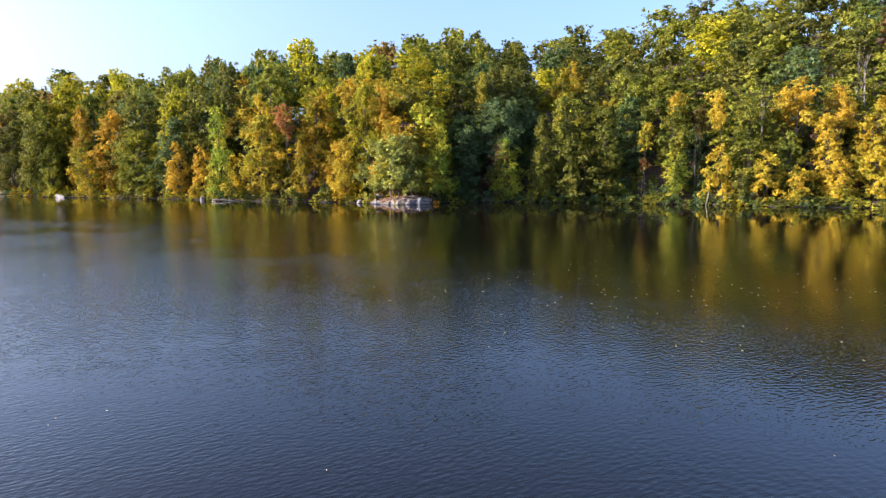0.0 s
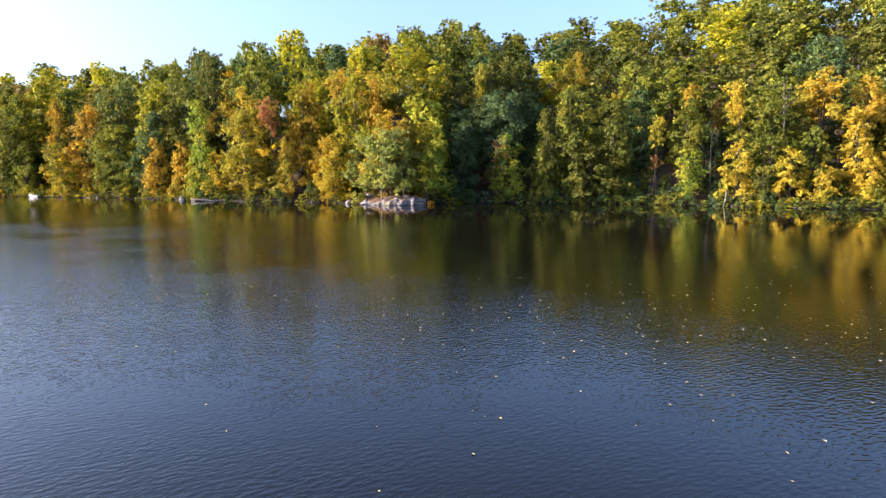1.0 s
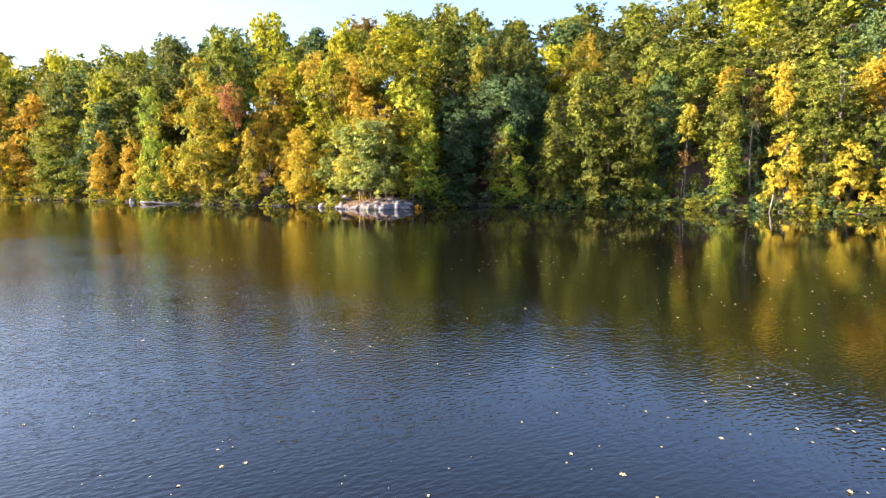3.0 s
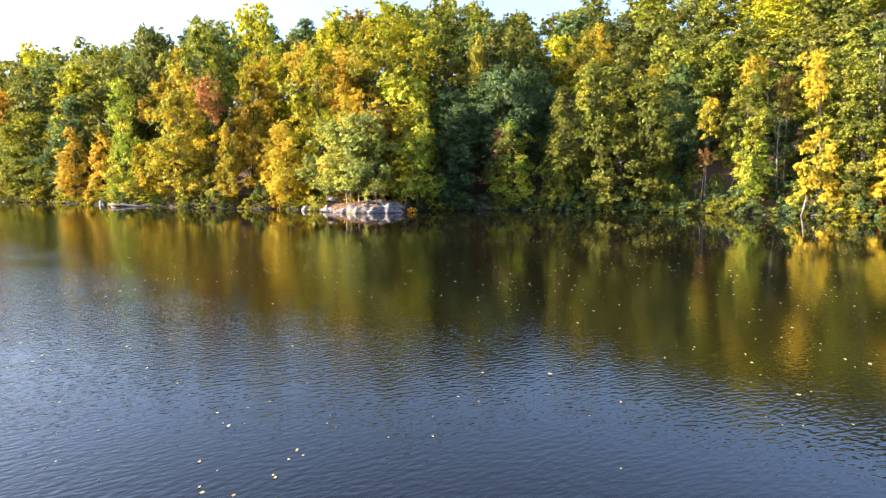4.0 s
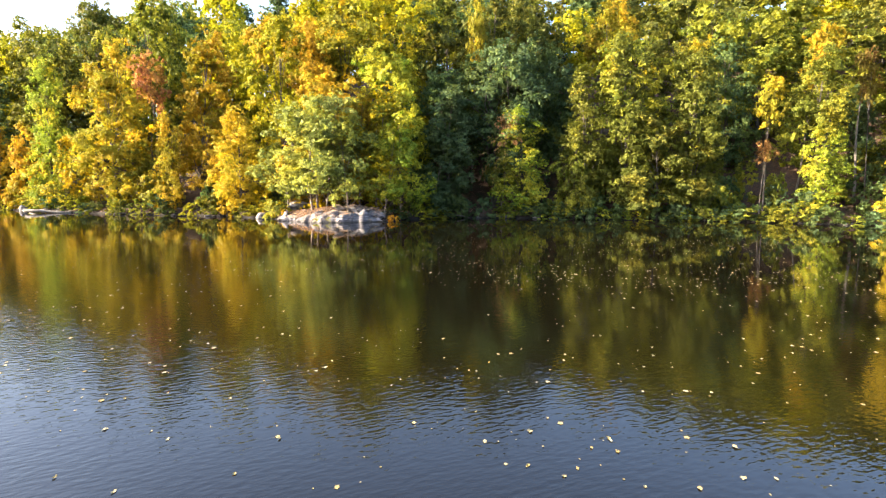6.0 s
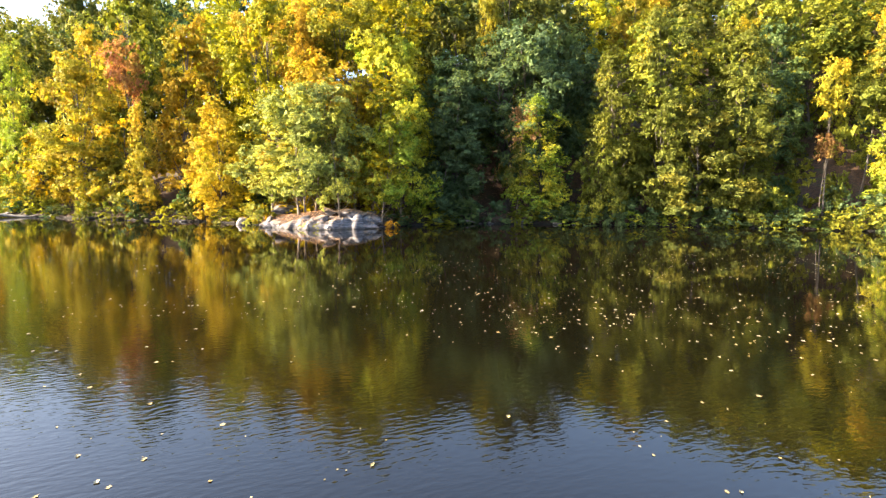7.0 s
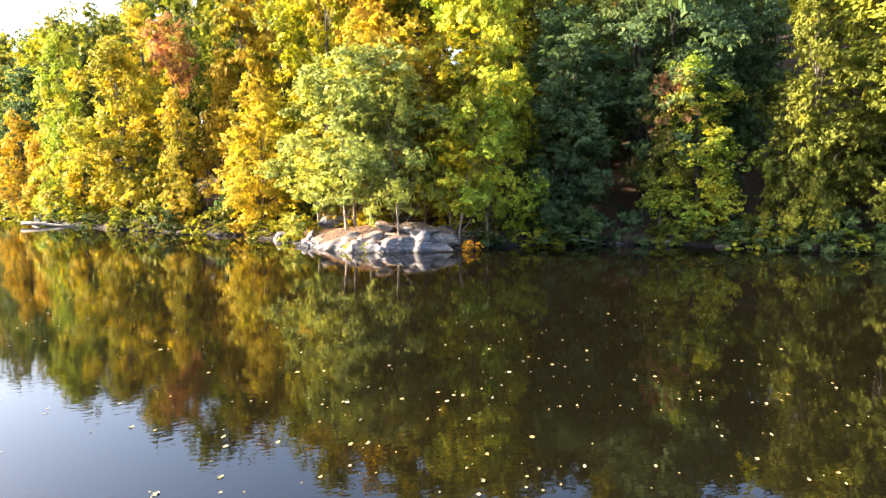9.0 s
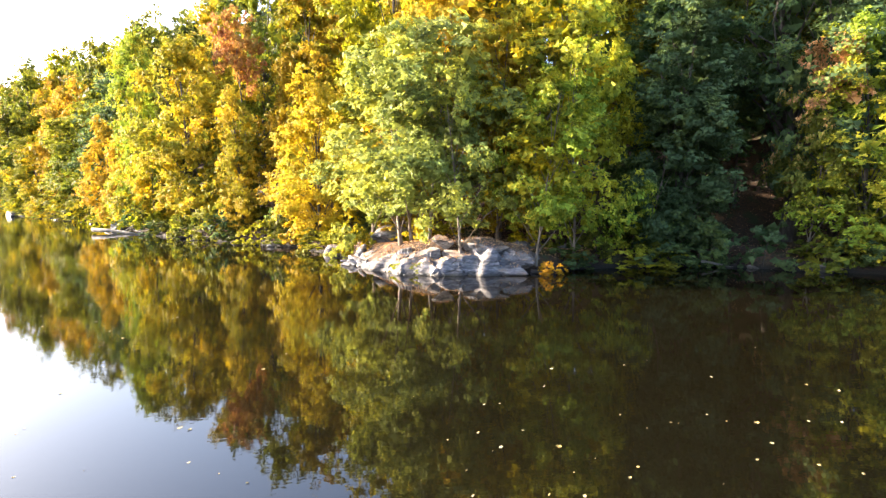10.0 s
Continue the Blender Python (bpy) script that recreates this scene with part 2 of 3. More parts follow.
def steps(*parts):
    """Grid lines: (from, to, step) stretches, end to end."""
    out = [parts[0][0]]
    for a, b, s in parts:
        n = max(1, round((b - a) / s))
        out += [a + (b - a) * (i + 1) / n for i in range(n)]
    return np.array(out)


def sheet(name, xs, ys, zs, mat):
    nx, ny = len(xs), len(ys)
    gx, gy = np.meshgrid(xs, ys)
    verts = np.stack([gx, gy, zs(gx, gy)], -1).reshape(-1, 3)
    i = (np.arange(ny - 1)[:, None] * nx + np.arange(nx - 1)[None, :]).reshape(-1)
    me = bpy.data.meshes.new(name)
    me.from_pydata(verts.tolist(), [], np.stack([i, i + 1, i + 1 + nx, i + nx], 1).tolist())
    me.materials.append(mat)
    me.polygons.foreach_set("use_smooth", [True] * len(me.polygons))
    return new(name, me)


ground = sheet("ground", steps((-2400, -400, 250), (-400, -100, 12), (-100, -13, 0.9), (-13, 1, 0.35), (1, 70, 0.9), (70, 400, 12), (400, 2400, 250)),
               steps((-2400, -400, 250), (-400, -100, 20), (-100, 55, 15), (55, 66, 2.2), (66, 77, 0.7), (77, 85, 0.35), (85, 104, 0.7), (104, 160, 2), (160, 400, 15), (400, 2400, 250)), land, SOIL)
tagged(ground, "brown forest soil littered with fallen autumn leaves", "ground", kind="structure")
water = sheet("water", np.array([-1200, -300, 0, 300, 1200.0]), np.array([-600, -150, 0, 90, 620.0]), lambda x, y: x * 0, WATER)
tagged(water, "dark brown lake water with light wind ripples", "lake", kind="structure")


# ---- mesh helpers ----
def part(name, me, mat, parent, label=""):
    """A mesh, or a bmesh, as one object under a thing or a part."""
    if isinstance(me, bmesh.types.BMesh):
        bm, me = me, bpy.data.meshes.new(name)
        bm.to_mesh(me)
        bm.free()
    if mat is not None and not me.materials:
        me.materials.append(mat)
    ob = new(name, me)
    ob.parent = parent
    if label:
        tagged(ob, label)
    return ob


def leaves_mesh(name, verts, k):
    """A mesh out of loose leaves of k corners each."""
    n = len(verts) // k
    me = bpy.data.meshes.new(name)
    me.vertices.add(k * n)
    me.vertices.foreach_set("co", np.asarray(verts, np.float32).reshape(-1))
    me.loops.add(k * n)
    me.loops.foreach_set("vertex_index", np.arange(k * n, dtype=np.int32))
    me.polygons.add(n)
    me.polygons.foreach_set("loop_start", np.arange(0, k * n, k, dtype=np.int32))
    me.update(calc_edges=True)
    return me


def unit(v):
    return v / np.maximum(np.linalg.norm(v, axis=-1, keepdims=True), 1e-6)


def leaf_corners(rng, at, normal, size, k):
    """One folded leaf at each place, facing along its normal."""
    n = len(at)
    normal = unit(normal)
    along = unit(np.cross(normal, rng.normal(size=(n, 3))))
    side = np.cross(normal, along)
    size = (size * rng.uniform(0.65, 1.35, n))[:, None]
    base, tip = at - along * size * 0.5, at + along * size * 0.5 - normal * size * 0.12
    wide = size * rng.uniform(0.30, 0.42, n)[:, None]
    lift = normal * size * rng.uniform(0.02, 0.16, n)[:, None]
    if k == 3:
        return np.stack([base + side * wide, base - side * wide + lift, tip], 1).reshape(-1, 3)
    return np.stack([base, at + side * wide + lift, tip, at - side * wide + lift], 1).reshape(-1, 3)


def tube(bm, points, radii, sides=6):
    """A tapered bent limb along the points."""
    rings = []
    for i, p in enumerate(points):
        a, b = Vector(points[max(i - 1, 0)]), Vector(points[min(i + 1, len(points) - 1)])
        q = (b - a).to_track_quat("Z", "X")
        rings.append([bm.verts.new(Vector(p) + q @ Vector((radii[i] * math.cos(k * math.tau / sides), radii[i] * math.sin(k * math.tau / sides), 0))) for k in range(sides)])
    for r0, r1 in zip(rings, rings[1:]):
        for k in range(sides):
            f = bm.faces.new((r0[k], r0[(k + 1) % sides], r1[(k + 1) % sides], r1[k]))
            f.smooth = True
    bm.faces.new(rings[-1])
    bm.faces.new(rings[0][::-1])


# ---- trees ----
def grow(seed, h, w, low, boughs, leaves, size, thick=0.016, sides=6, full=1.0, corners=3, sprays=10, twigs=4, dome=2.0, shell=0.25):
    """The trunk's and the crown's mesh of a tree: boughs end in lumps of leaf sprays, and every spray is a fan of leafy twigs."""
    rng = np.random.default_rng(seed)
    v = (np.arange(boughs) + rng.uniform(0, 1, boughs)) / boughs
    reach = np.minimum(1, (v / 0.12 + 0.25) ** 0.5) * np.sqrt(np.clip(1 - (np.clip(v - 0.38, 0, 1) / 0.66) ** dome, 0, 1)) * w / 2
    ang = np.arange(boughs) * 2.4 + rng.normal(0, 0.5, boughs)
    lobes = 1 + 0.17 * np.sin(ang * 3 + seed) + 0.13 * np.sin(v * 9 + ang * 2 + seed * 2)
    br = full * w * rng.uniform(0.14, 0.24, boughs) * (1.1 - 0.35 * v)
    rad = np.maximum(reach * np.sqrt(rng.uniform(shell, 1.0, boughs)) * lobes - 0.6 * br, 0)
    lean = rng.normal(0, 0.05 * h, 2)
    z = low * h + v * h * (0.93 - low)
    cen = np.stack([rad * np.cos(ang) + lean[0] * (z / h) ** 1.5, rad * np.sin(ang) + lean[1] * (z / h) ** 1.5, z], 1)
    bm = bmesh.new()
    ts = np.linspace(0, 1, 9)
    bend = rng.normal(0, 0.012 * h, 2)
    trunk = [(lean[0] * t ** 1.5 + bend[0] * math.sin(t * 6), lean[1] * t ** 1.5 + bend[1] * math.sin(t * 5), t * h * 0.88 - 0.3) for t in ts]
    base = thick * h
    tube(bm, trunk, [base * (1.35 if t == 0 else 1) * (1 - 0.93 * t ** 0.7) for t in ts], sides + 2)
    for c in cen[:: 1 if sides > 4 else 3]:
        t = min(max(c[2] / h - 0.10 - 0.16 * np.hypot(c[0], c[1]) / w, 0.10), 0.8)
        i = t * 8
        k = int(i)
        p0 = Vector(trunk[k]).lerp(Vector(trunk[min(k + 1, 8)]), i - k)
        p2 = Vector(c)
        p1 = p0.lerp(p2, 0.5) + Vector((*rng.normal(0, 0.03 * w, 2), 0.04 * h))
        r = base * (1 - 0.86 * t) * 0.4
        tube(bm, [p0, p1, p2], [r, r * 0.55, r * 0.16], max(3, sides - 2))
    bark = bpy.data.meshes.new("trunk")
    bm.to_mesh(bark)
    bm.free()
    # sprays sit on the upper and outer side of their bough
    away = unit(cen * (1, 1, 0) + (0, 0, 1e-3))
    lump = np.repeat(np.arange(boughs), np.maximum(3, np.round(sprays * rng.uniform(0.6, 1.4, boughs) * br / br.mean()).astype(int)))
    way = unit(unit(rng.normal(size=(len(lump), 3))) + away[lump] * 0.55 + (0, 0, 0.35))
    spray = cen[lump] + way * (br[lump] * rng.uniform(0.55, 1.0, len(lump)))[:, None] * (1.05, 1.05, 0.8)
    cr = br[lump] * rng.uniform(0.26, 0.46, len(lump))
    own = np.repeat(np.arange(len(lump)), np.maximum(2, np.round(twigs * rng.uniform(0.6, 1.4, len(lump))).astype(int)))
    spread = cr[own] * np.sqrt(rng.uniform(0.03, 1, len(own)))
    turn = rng.uniform(0, math.tau, len(own))
    fan = np.stack([spread * np.cos(turn), spread * np.sin(turn), rng.normal(0, 0.34, len(own)) * cr[own]], 1)
    fan[:, 2] -= 0.30 * spread ** 2 / cr[own] + 0.35 * (fan * away[lump][own]).sum(1)
    tuft = spray[own] + fan
    per = np.maximum(4, (leaves / len(own) * rng.uniform(0.5, 1.5, len(own)) * cr[own] / cr.mean()).astype(int))
    leaf_of = np.repeat(np.arange(len(own)), per)
    n = len(leaf_of)
    tr = (cr[own] * rng.uniform(0.40, 0.62, len(own)))[leaf_of][:, None]
    out = unit(rng.normal(size=(n, 3)))
    at = tuft[leaf_of] + out * tr * (rng.uniform(0.02, 1, n) ** 0.45)[:, None] * (1.05, 1.05, 0.68)
    face = out * 0.3 + way[own][leaf_of] * 0.6 + (0, 0, 0.35) + rng.normal(0, 0.36, (n, 3))
    at[:, 2] = np.maximum(at[:, 2], 0.12)
    # the shaded leaf mass inside the lumps and round the stem
    inner = np.repeat(np.arange(boughs), max(5, int(leaves * 0.05 / boughs)))
    deep = cen[inner] * (1, 1, 0.97) + unit(rng.normal(size=(len(inner), 3))) * (br[inner] * rng.uniform(0.0, 0.5, len(inner)))[:, None] * (1, 1, 0.7)
    deep[::3, :2] *= 0.6
    deep[:, 2] = np.maximum(deep[:, 2], 0.3)
    corner = np.concatenate([leaf_corners(rng, at, face, size, corners), leaf_corners(rng, deep, rng.normal(size=deep.shape), size * 2.6, corners)])
    crown = leaves_mesh("crown", corner, corners)
    bark.materials.append(BARK)
    crown.materials.append(LEAVES["green"])
    return bark, crown, h, w


SHORE_TREES = {
    "small": [grow(10 + i, 6.5, 4.6, 0.05, 20, 11500, 0.15, 0.014) for i in range(3)],
    "tall": [grow(20 + i, 11.0, 6.4, 0.05, 34, 20000, 0.165) for i in range(5)],
    "clear": [grow(30 + i, 9.5, 7.0, 0.20, 22, 15500, 0.17, 0.013) for i in range(3)],
    "column": [grow(90 + i, 12.0, 4.6, 0.05, 36, 14000, 0.165, 0.012, full=1.25) for i in range(4)],
    "cap": [grow(85 + i, 13.0, 5.0, 0.68, 10, 6500, 0.16, 0.011, full=1.2) for i in range(3)],
    "high": [grow(95 + i, 13.0, 5.2, 0.52, 16, 10500, 0.16, 0.012, full=1.15) for i in range(4)],
}
WOOD_TREES = [grow(40 + i, 13.5, 8.0, 0.12, 30, 9000, 0.265, 0.013, 5, dome=2.8) for i in range(5)]
HILL_TREES = [grow(50 + i, 13.0, 9.6, 0.34, 20, 5000, 0.355, 0.013, 4, full=1.1, sprays=8, twigs=3, dome=2.6, shell=0.1) for i in range(5)]
WORDS = {"green": "green", "vivid": "fresh green", "blush": "salmon", "deep": "deep green", "olive": "olive green", "light": "pale green", "lime": "yellow-green", "mixed": "green and gold",
         "topped": "green and gold", "yellow": "bright yellow", "gold": "golden yellow", "golden": "golden brown", "orange": "orange", "rust": "rusty brown", "red": "red"}
placed = []


def set_leaf(ob, leaf):
    ob.material_slots[0].link = "OBJECT"
    ob.material_slots[0].material = LEAVES[leaf]


def stand_tree(x, y, h, w, leaf, kinds, where, group, name="tree", tilt=0.0):
    bark, crown, h0, w0 = random.choice(kinds)
    root = new(name)
    root.empty_display_size = 0.5
    side = w / w0
    root.matrix_basis = pose(x, y, float(land(x, y)) - 0.1, random.uniform(-tilt, tilt), random.uniform(-tilt, tilt), random.uniform(0, 360)) @ Matrix.Diagonal((side, side, h / h0, 1))
    part("trunk", bark, None, root)
    set_leaf(part("crown", crown, None, root), leaf)
    tagged(root, f"{name.replace('_', ' ')} with {WORDS[leaf]} autumn leaves {where}", name.split("_")[-1], group)
    placed.append((x, y, w))
    return root


def tree(x, y, h, w, leaf, low):
    """A tree of the kind that suits its build: low and round, tall, clear of the ground, or slim with a full or a high crown."""
    w *= 1.2
    if low > 0.14:
        kind = "cap" if low >= 0.3 and w < 3.7 else "high" if h / w > 1.8 else "clear"
    else:
        kind = "column" if h / w > 2.1 else "small" if h < 8 else "tall"
    y = max(y, float(shore(x)) + 0.8)
    stand_tree(x, y, h * 1.02, w, leaf, SHORE_TREES[kind], "on the lake shore", "trees along the shore")


random.seed(5)
tree(-88.2, 125.0, 16.8, 8.0, "green", .25)
tree(-77.9, 109.7, 11.8, 7.0, "olive", .08)
tree(-100.5, 145.5, 19.3, 10.6, "lime", .3)
tree(-89.6, 145.5, 20.0, 9.2, "green", .3)
tree(-75.1, 136.3, 18.0, 7.4, "olive", .3)
tree(-68.3, 108.8, 18.9, 5.8, "lime", .1)
tree(-75.6, 110.5, 18.2, 5.5, "olive", .1)
tree(-69.8, 107.0, 16.2, 5.6, "green", .10)
tree(-75.5, 122.0, 19.1, 6.8, "lime", .20)
tree(-62.1, 105.0, 15.1, 3.5, "golden", .10)
tree(-56.4, 103.0, 13.6, 5.9, "gold", .08)
tree(-49.2, 98.5, 10.5, 6.2, "green", .05)
tree(-67.8, 104.5, 8.5, 3.9, "green", .05)
tree(-62.0, 115.0, 15.1, 5.1, "rust", .20)
tree(-59.4, 101.5, 8.1, 4.5, "mixed", .05)
tree(-70.9, 106.0, 11.7, 4.8, "olive", .05)
tree(-44.8, 99.0, 16.9, 4.8, "lime", .10)
tree(-52.8, 114.0, 18.5, 5.0, "green", .20)
tree(-43.5, 97.0, 12.5, 4.4, "deep", .10)
tree(-45.0, 112.0, 15.4, 4.9, "green", .20)
tree(-52.3, 136.0, 17.7, 4.0, "lime", .20)
tree(-48.9, 134.0, 16.9, 4.5, "green", .20)
tree(-41.5, 94.9, 8.3, 3.5, "gold", .04)
tree(-37.2, 92.9, 7.8, 3.1, "gold", .04)
tree(-33.8, 91.2, 14.1, 2.9, "vivid", .10)
tree(-30.7, 89.6, 6.4, 3.3, "mixed", .05)
tree(-34.7, 91.3, 3.0, 2.7, "yellow", .05)
tree(-28.9, 94.0, 14.0, 4.5, "gold", .20)
tree(-39.8, 115.0, 14.7, 2.9, "orange", .30)
tree(-32.8, 98.0, 13.0, 3.6, "golden", .20)
tree(-26.4, 88.9, 11.6, 5.4, "gold", .03)
tree(-23.3, 90.3, 13.2, 3.0, "red", .30)
tree(-22.6, 88.0, 7.6, 4.5, "mixed", .05)
tree(-20.4, 86.5, 8.0, 1.8, "gold", .10)
tree(-19.9, 91.5, 14.1, 5.8, "golden", .10)
tree(-16.7, 87.2, 8.0, 3.9, "gold", .05)
tree(-15.5, 96.0, 14.5, 2.9, "gold", .30)
tree(-12.8, 92.0, 12.4, 2.5, "golden", .30)
tree(-9.1, 88.0, 12.7, 3.3, "gold", .20)
# the next two tall trees are added to block the sun from the cove
tree(-11.8, 87.5, 15.0, 6.0, "lime", .10)
tree(-6.6, 88.5, 15.0, 5.6, "mixed", .20)
tree(-14.2, 84.7, 8.1, 3.7, "yellow", .06)
tree(-2.7, 86.3, 11.6, 5.6, "vivid", .20)
tree(-7.6, 83.6, 9.2, 2.3, "gold", .30)
tree(-4.7, 82.8, 8.8, 3.1, "gold", .30)
tree(-6.0, 99.0, 15.9, 6.5, "lime", .30)
tree(-13.8, 106.0, 16.5, 4.3, "lime", .30)
tree(-18.5, 112.0, 15.4, 4.9, "deep", .30)
tree(5.3, 92.0, 16.7, 4.7, "olive", .30)
tree(3.8, 90.0, 16.2, 1.8, "golden", .40)
tree(1.4, 88.5, 10.4, 5.8, "deep", .10)
tree(9.6, 92.0, 11.6, 6.0, "deep", .20)
tree(1.5, 85.4, 9.8, 3.7, "deep", .08)
tree(7.8, 84.9, 8.1, 3.2, "vivid", .08)
tree(12.2, 83.7, 11.2, 3.0, "topped", .05)
tree(15.5, 84.0, 13.5, 3.6, "topped", .05)
tree(19.8, 83.2, 13.5, 3.6, "topped", .05)
tree(17.4, 83.2, 7.2, 5.6, "olive", .05)
tree(15.9, 96.0, 13.6, 3.5, "golden", .30)
tree(18.8, 100.0, 12.8, 3.3, "golden", .30)
tree(11.5, 83.6, 6.5, 2.7, "green", .05)
tree(27.6, 83.5, 13.1, 2.9, "golden", .30)
tree(28.0, 81.8, 11.6, 3.9, "green", .22)
tree(24.9, 82.5, 10.1, 2.0, "gold", .30)
tree(28.2, 81.0, 6.9, 2.6, "vivid", .05)
tree(31.5, 81.5, 11.3, 1.8, "rust", .30)
tree(24.4, 81.9, 5.6, 1.3, "rust", .30)
tree(25.2, 90.0, 11.1, 4.5, "deep", .10)
tree(32.5, 85.0, 6.5, 3.6, "deep", .10)
tree(33.5, 79.0, 13.9, 2.8, "yellow", .30)
tree(36.2, 78.0, 11.6, 4.1, "green", .05)
tree(32.4, 77.6, 7.0, 3.3, "yellow", .04)
tree(36.9, 75.6, 6.0, 3.3, "yellow", .04)
tree(41.7, 79.0, 12.8, 4.7, "gold", .20)
tree(40.1, 74.6, 4.5, 2.4, "yellow", .04)
tree(39.9, 77.0, 7.4, 3.8, "green", .05)
tree(46.2, 78.0, 11.5, 3.5, "gold", .15)
tree(43.7, 75.2, 9.9, 3.2, "yellow", .08)
tree(44.3, 73.9, 5.1, 3.2, "yellow", .04)
tree(48.0, 75.0, 11.2, 4.1, "golden", .10)
tree(47.7, 73.0, 6.1, 3.5, "yellow", .04)
tree(34.3, 76.0, 4.1, 2.1, "olive", .05)

# ---- the wood behind, up the hill ----
random.seed(11)
WOOD = ["green"] * 34 + ["deep"] * 6 + ["olive"] * 18 + ["lime"] * 20 + ["mixed"] * 6 + ["golden"] * 3 + ["rust"] * 2 + ["light"] * 4 + ["gold"] * 1
# darker mixes for the right-hand slope and cove, their shade put into the leaves
SHADY = ["green"] * 34 + ["deep"] * 8 + ["olive"] * 36 + ["lime"] * 3 + ["rust"] * 1
COVE_SHADE = ["deep"] * 5 + ["olive"] * 4 + ["green"] * 2
gx = -150.0
while gx < 120:
    gy = 4.6
    while gy < 63:
        near = gy < 22
        x, d = gx + random.uniform(-2.3, 2.3), gy + random.uniform(-2.3, 2.3)
        y = float(shore(x)) + d
        h = random.uniform(12.0, 14.6) + (3.8 if x < -28 and d < 40 else 1.0 if -14 < x < 6 and d > 18 else -1.7 if x > 8 else 0.0)
        w = random.uniform(6.5, 9.0) if near else random.uniform(7.5, 12.0)
        leaf = random.choice(WOOD if x < 2 else COVE_SHADE if x < 13 and near else SHADY)
        seen = abs(x - 1.5) < (y + 8) * 0.78 and y > 66
        gap = 2.8 < x < 7.0 and d < 13
        if seen and not gap and all((x - a) ** 2 + (y - b) ** 2 > (0.29 * (w + c)) ** 2 for a, b, c in placed):
            stand_tree(x, y, h, w, leaf, WOOD_TREES if near else HILL_TREES, "in the hillside wood", "trees of the hillside wood")
        gy += 4.6 if gy < 22 else 5.2
    gx += 5.0


# ---- slender trees on the rocky point, and the big trunk in the cove ----
random.seed(21)


def slender_tree(x, y, h, w, leaf, kinds):
    stand_tree(x, y, h, w, leaf, kinds, "on the rocky point", "trees on the rocky point", "slender_tree", 7.0)


POINT_TREES = [grow(60 + i, 8.5, 4.6, 0.19, 20, 8200, 0.14, 0.0085) for i in range(4)]
BUSHY_TREES = [grow(65 + i, 8.0, 4.4, 0.06, 22, 13000, 0.145, 0.0085) for i in range(2)]
for kind in POINT_TREES + BUSHY_TREES:
    kind[0].materials[0] = PALE_BARK
slender_tree(-4.9, 79.5, 7.4, 3.8, "light", POINT_TREES)
slender_tree(-7.6, 80.3, 8.4, 5.4, "light", POINT_TREES)
slender_tree(-7.2, 80.4, 7.2, 5.0, "light", POINT_TREES)
slender_tree(-6.7, 80.9, 8.8, 5.4, "light", POINT_TREES)
slender_tree(-4.6, 82.4, 8.4, 4.6, "golden", POINT_TREES)
slender_tree(-2.5, 80.3, 7.0, 4.0, "vivid", POINT_TREES)
slender_tree(-1.5, 81.6, 8.2, 4.0, "vivid", POINT_TREES)
slender_tree(-9.8, 82.2, 8.0, 5.4, "light", POINT_TREES)
slender_tree(-3.4, 82.6, 9.8, 6.4, "mixed", POINT_TREES)
slender_tree(-6.2, 83.2, 10.6, 6.6, "gold", POINT_TREES)
slender_tree(0.9, 84.2, 7.0, 3.8, "deep", BUSHY_TREES)
slender_tree(1.9, 84.9, 5.6, 3.6, "deep", BUSHY_TREES)
slender_tree(6.0, 84.9, 7.8, 3.0, "blush", POINT_TREES)
COVE_TREE = [grow(70, 14.0, 8.5, 0.44, 26, 15000, 0.15, 0.022)]
stand_tree(5.7, 88.0, 13.2, 9.0, "deep", COVE_TREE, "in the shaded cove", "trees along the shore", "large_tree")
for x, y, h, leaf in ((4.4, 98.0, 14.0, "green"), (9.2, 95.0, 15.5, "olive"), (7.0, 99.0, 15.0, "deep")):
    stand_tree(x, y, h, 8.5, leaf, WOOD_TREES, "in the hillside wood", "trees of the hillside wood")

# ---- shrubs along the bank ----
SHRUBS = [grow(80 + i, 1.8, 2.4, 0.03, 10, 1450, 0.12, 0.012, 5, sprays=4, twigs=3) for i in range(4)]
random.seed(33)


def shrub(x, y, h, w, leaf):
    stand_tree(x, y, h, w, leaf, SHRUBS, "low on the lake bank", "shrubs along the bank", "shrub")


for i in range(133):
    x = -78 + 1.45 * (i if i < 90 else (i - 90) * 3)
    for off, tall in ((0.05, 0.9),) if i < 90 else ((1.3, 1.3), (3.0, 1.5), (4.8, 1.6)):
        if x < 52 and (off < 2 or -13 < x < 52) and not (-11.5 < x < -0.6 and off < 4) and not (3.2 < x < 6.6 and off > 1):
            px = x + random.uniform(-0.6, 0.6)
            # the shaded stretch of bank gets darker leaves, its shade in their colour
            shade = -1 < px < 32
            leaf = random.choice(["deep", "deep", "green"] if shade else ["green", "olive", "mixed", "lime", "golden", "deep"])
            shrub(px, float(shore(px)) + off + random.uniform(-0.2, 0.3), random.uniform(1.0, 2.2) * tall, random.uniform(1.8, 3.2), leaf)
for i in range(9):
    shrub(-11.6 + 1.35 * i, 82.6 + random.uniform(-0.3, 0.5), random.uniform(1.3, 2.2), random.uniform(1.8, 2.8), random.choice(["mixed", "olive", "green", "golden"]))
for i in range(52):
    px = -1.4 + 0.98 * i
    if not 2.6 < px < 6.4:
        shrub(px, float(shore(px)) + random.uniform(-0.15, 0.35), random.uniform(0.7, 1.4), random.uniform(1.4, 2.2), random.choice(["deep", "green", "deep", "vivid", "olive"]))
shrub(-10.9, 81.4, 1.6, 1.8, "light")
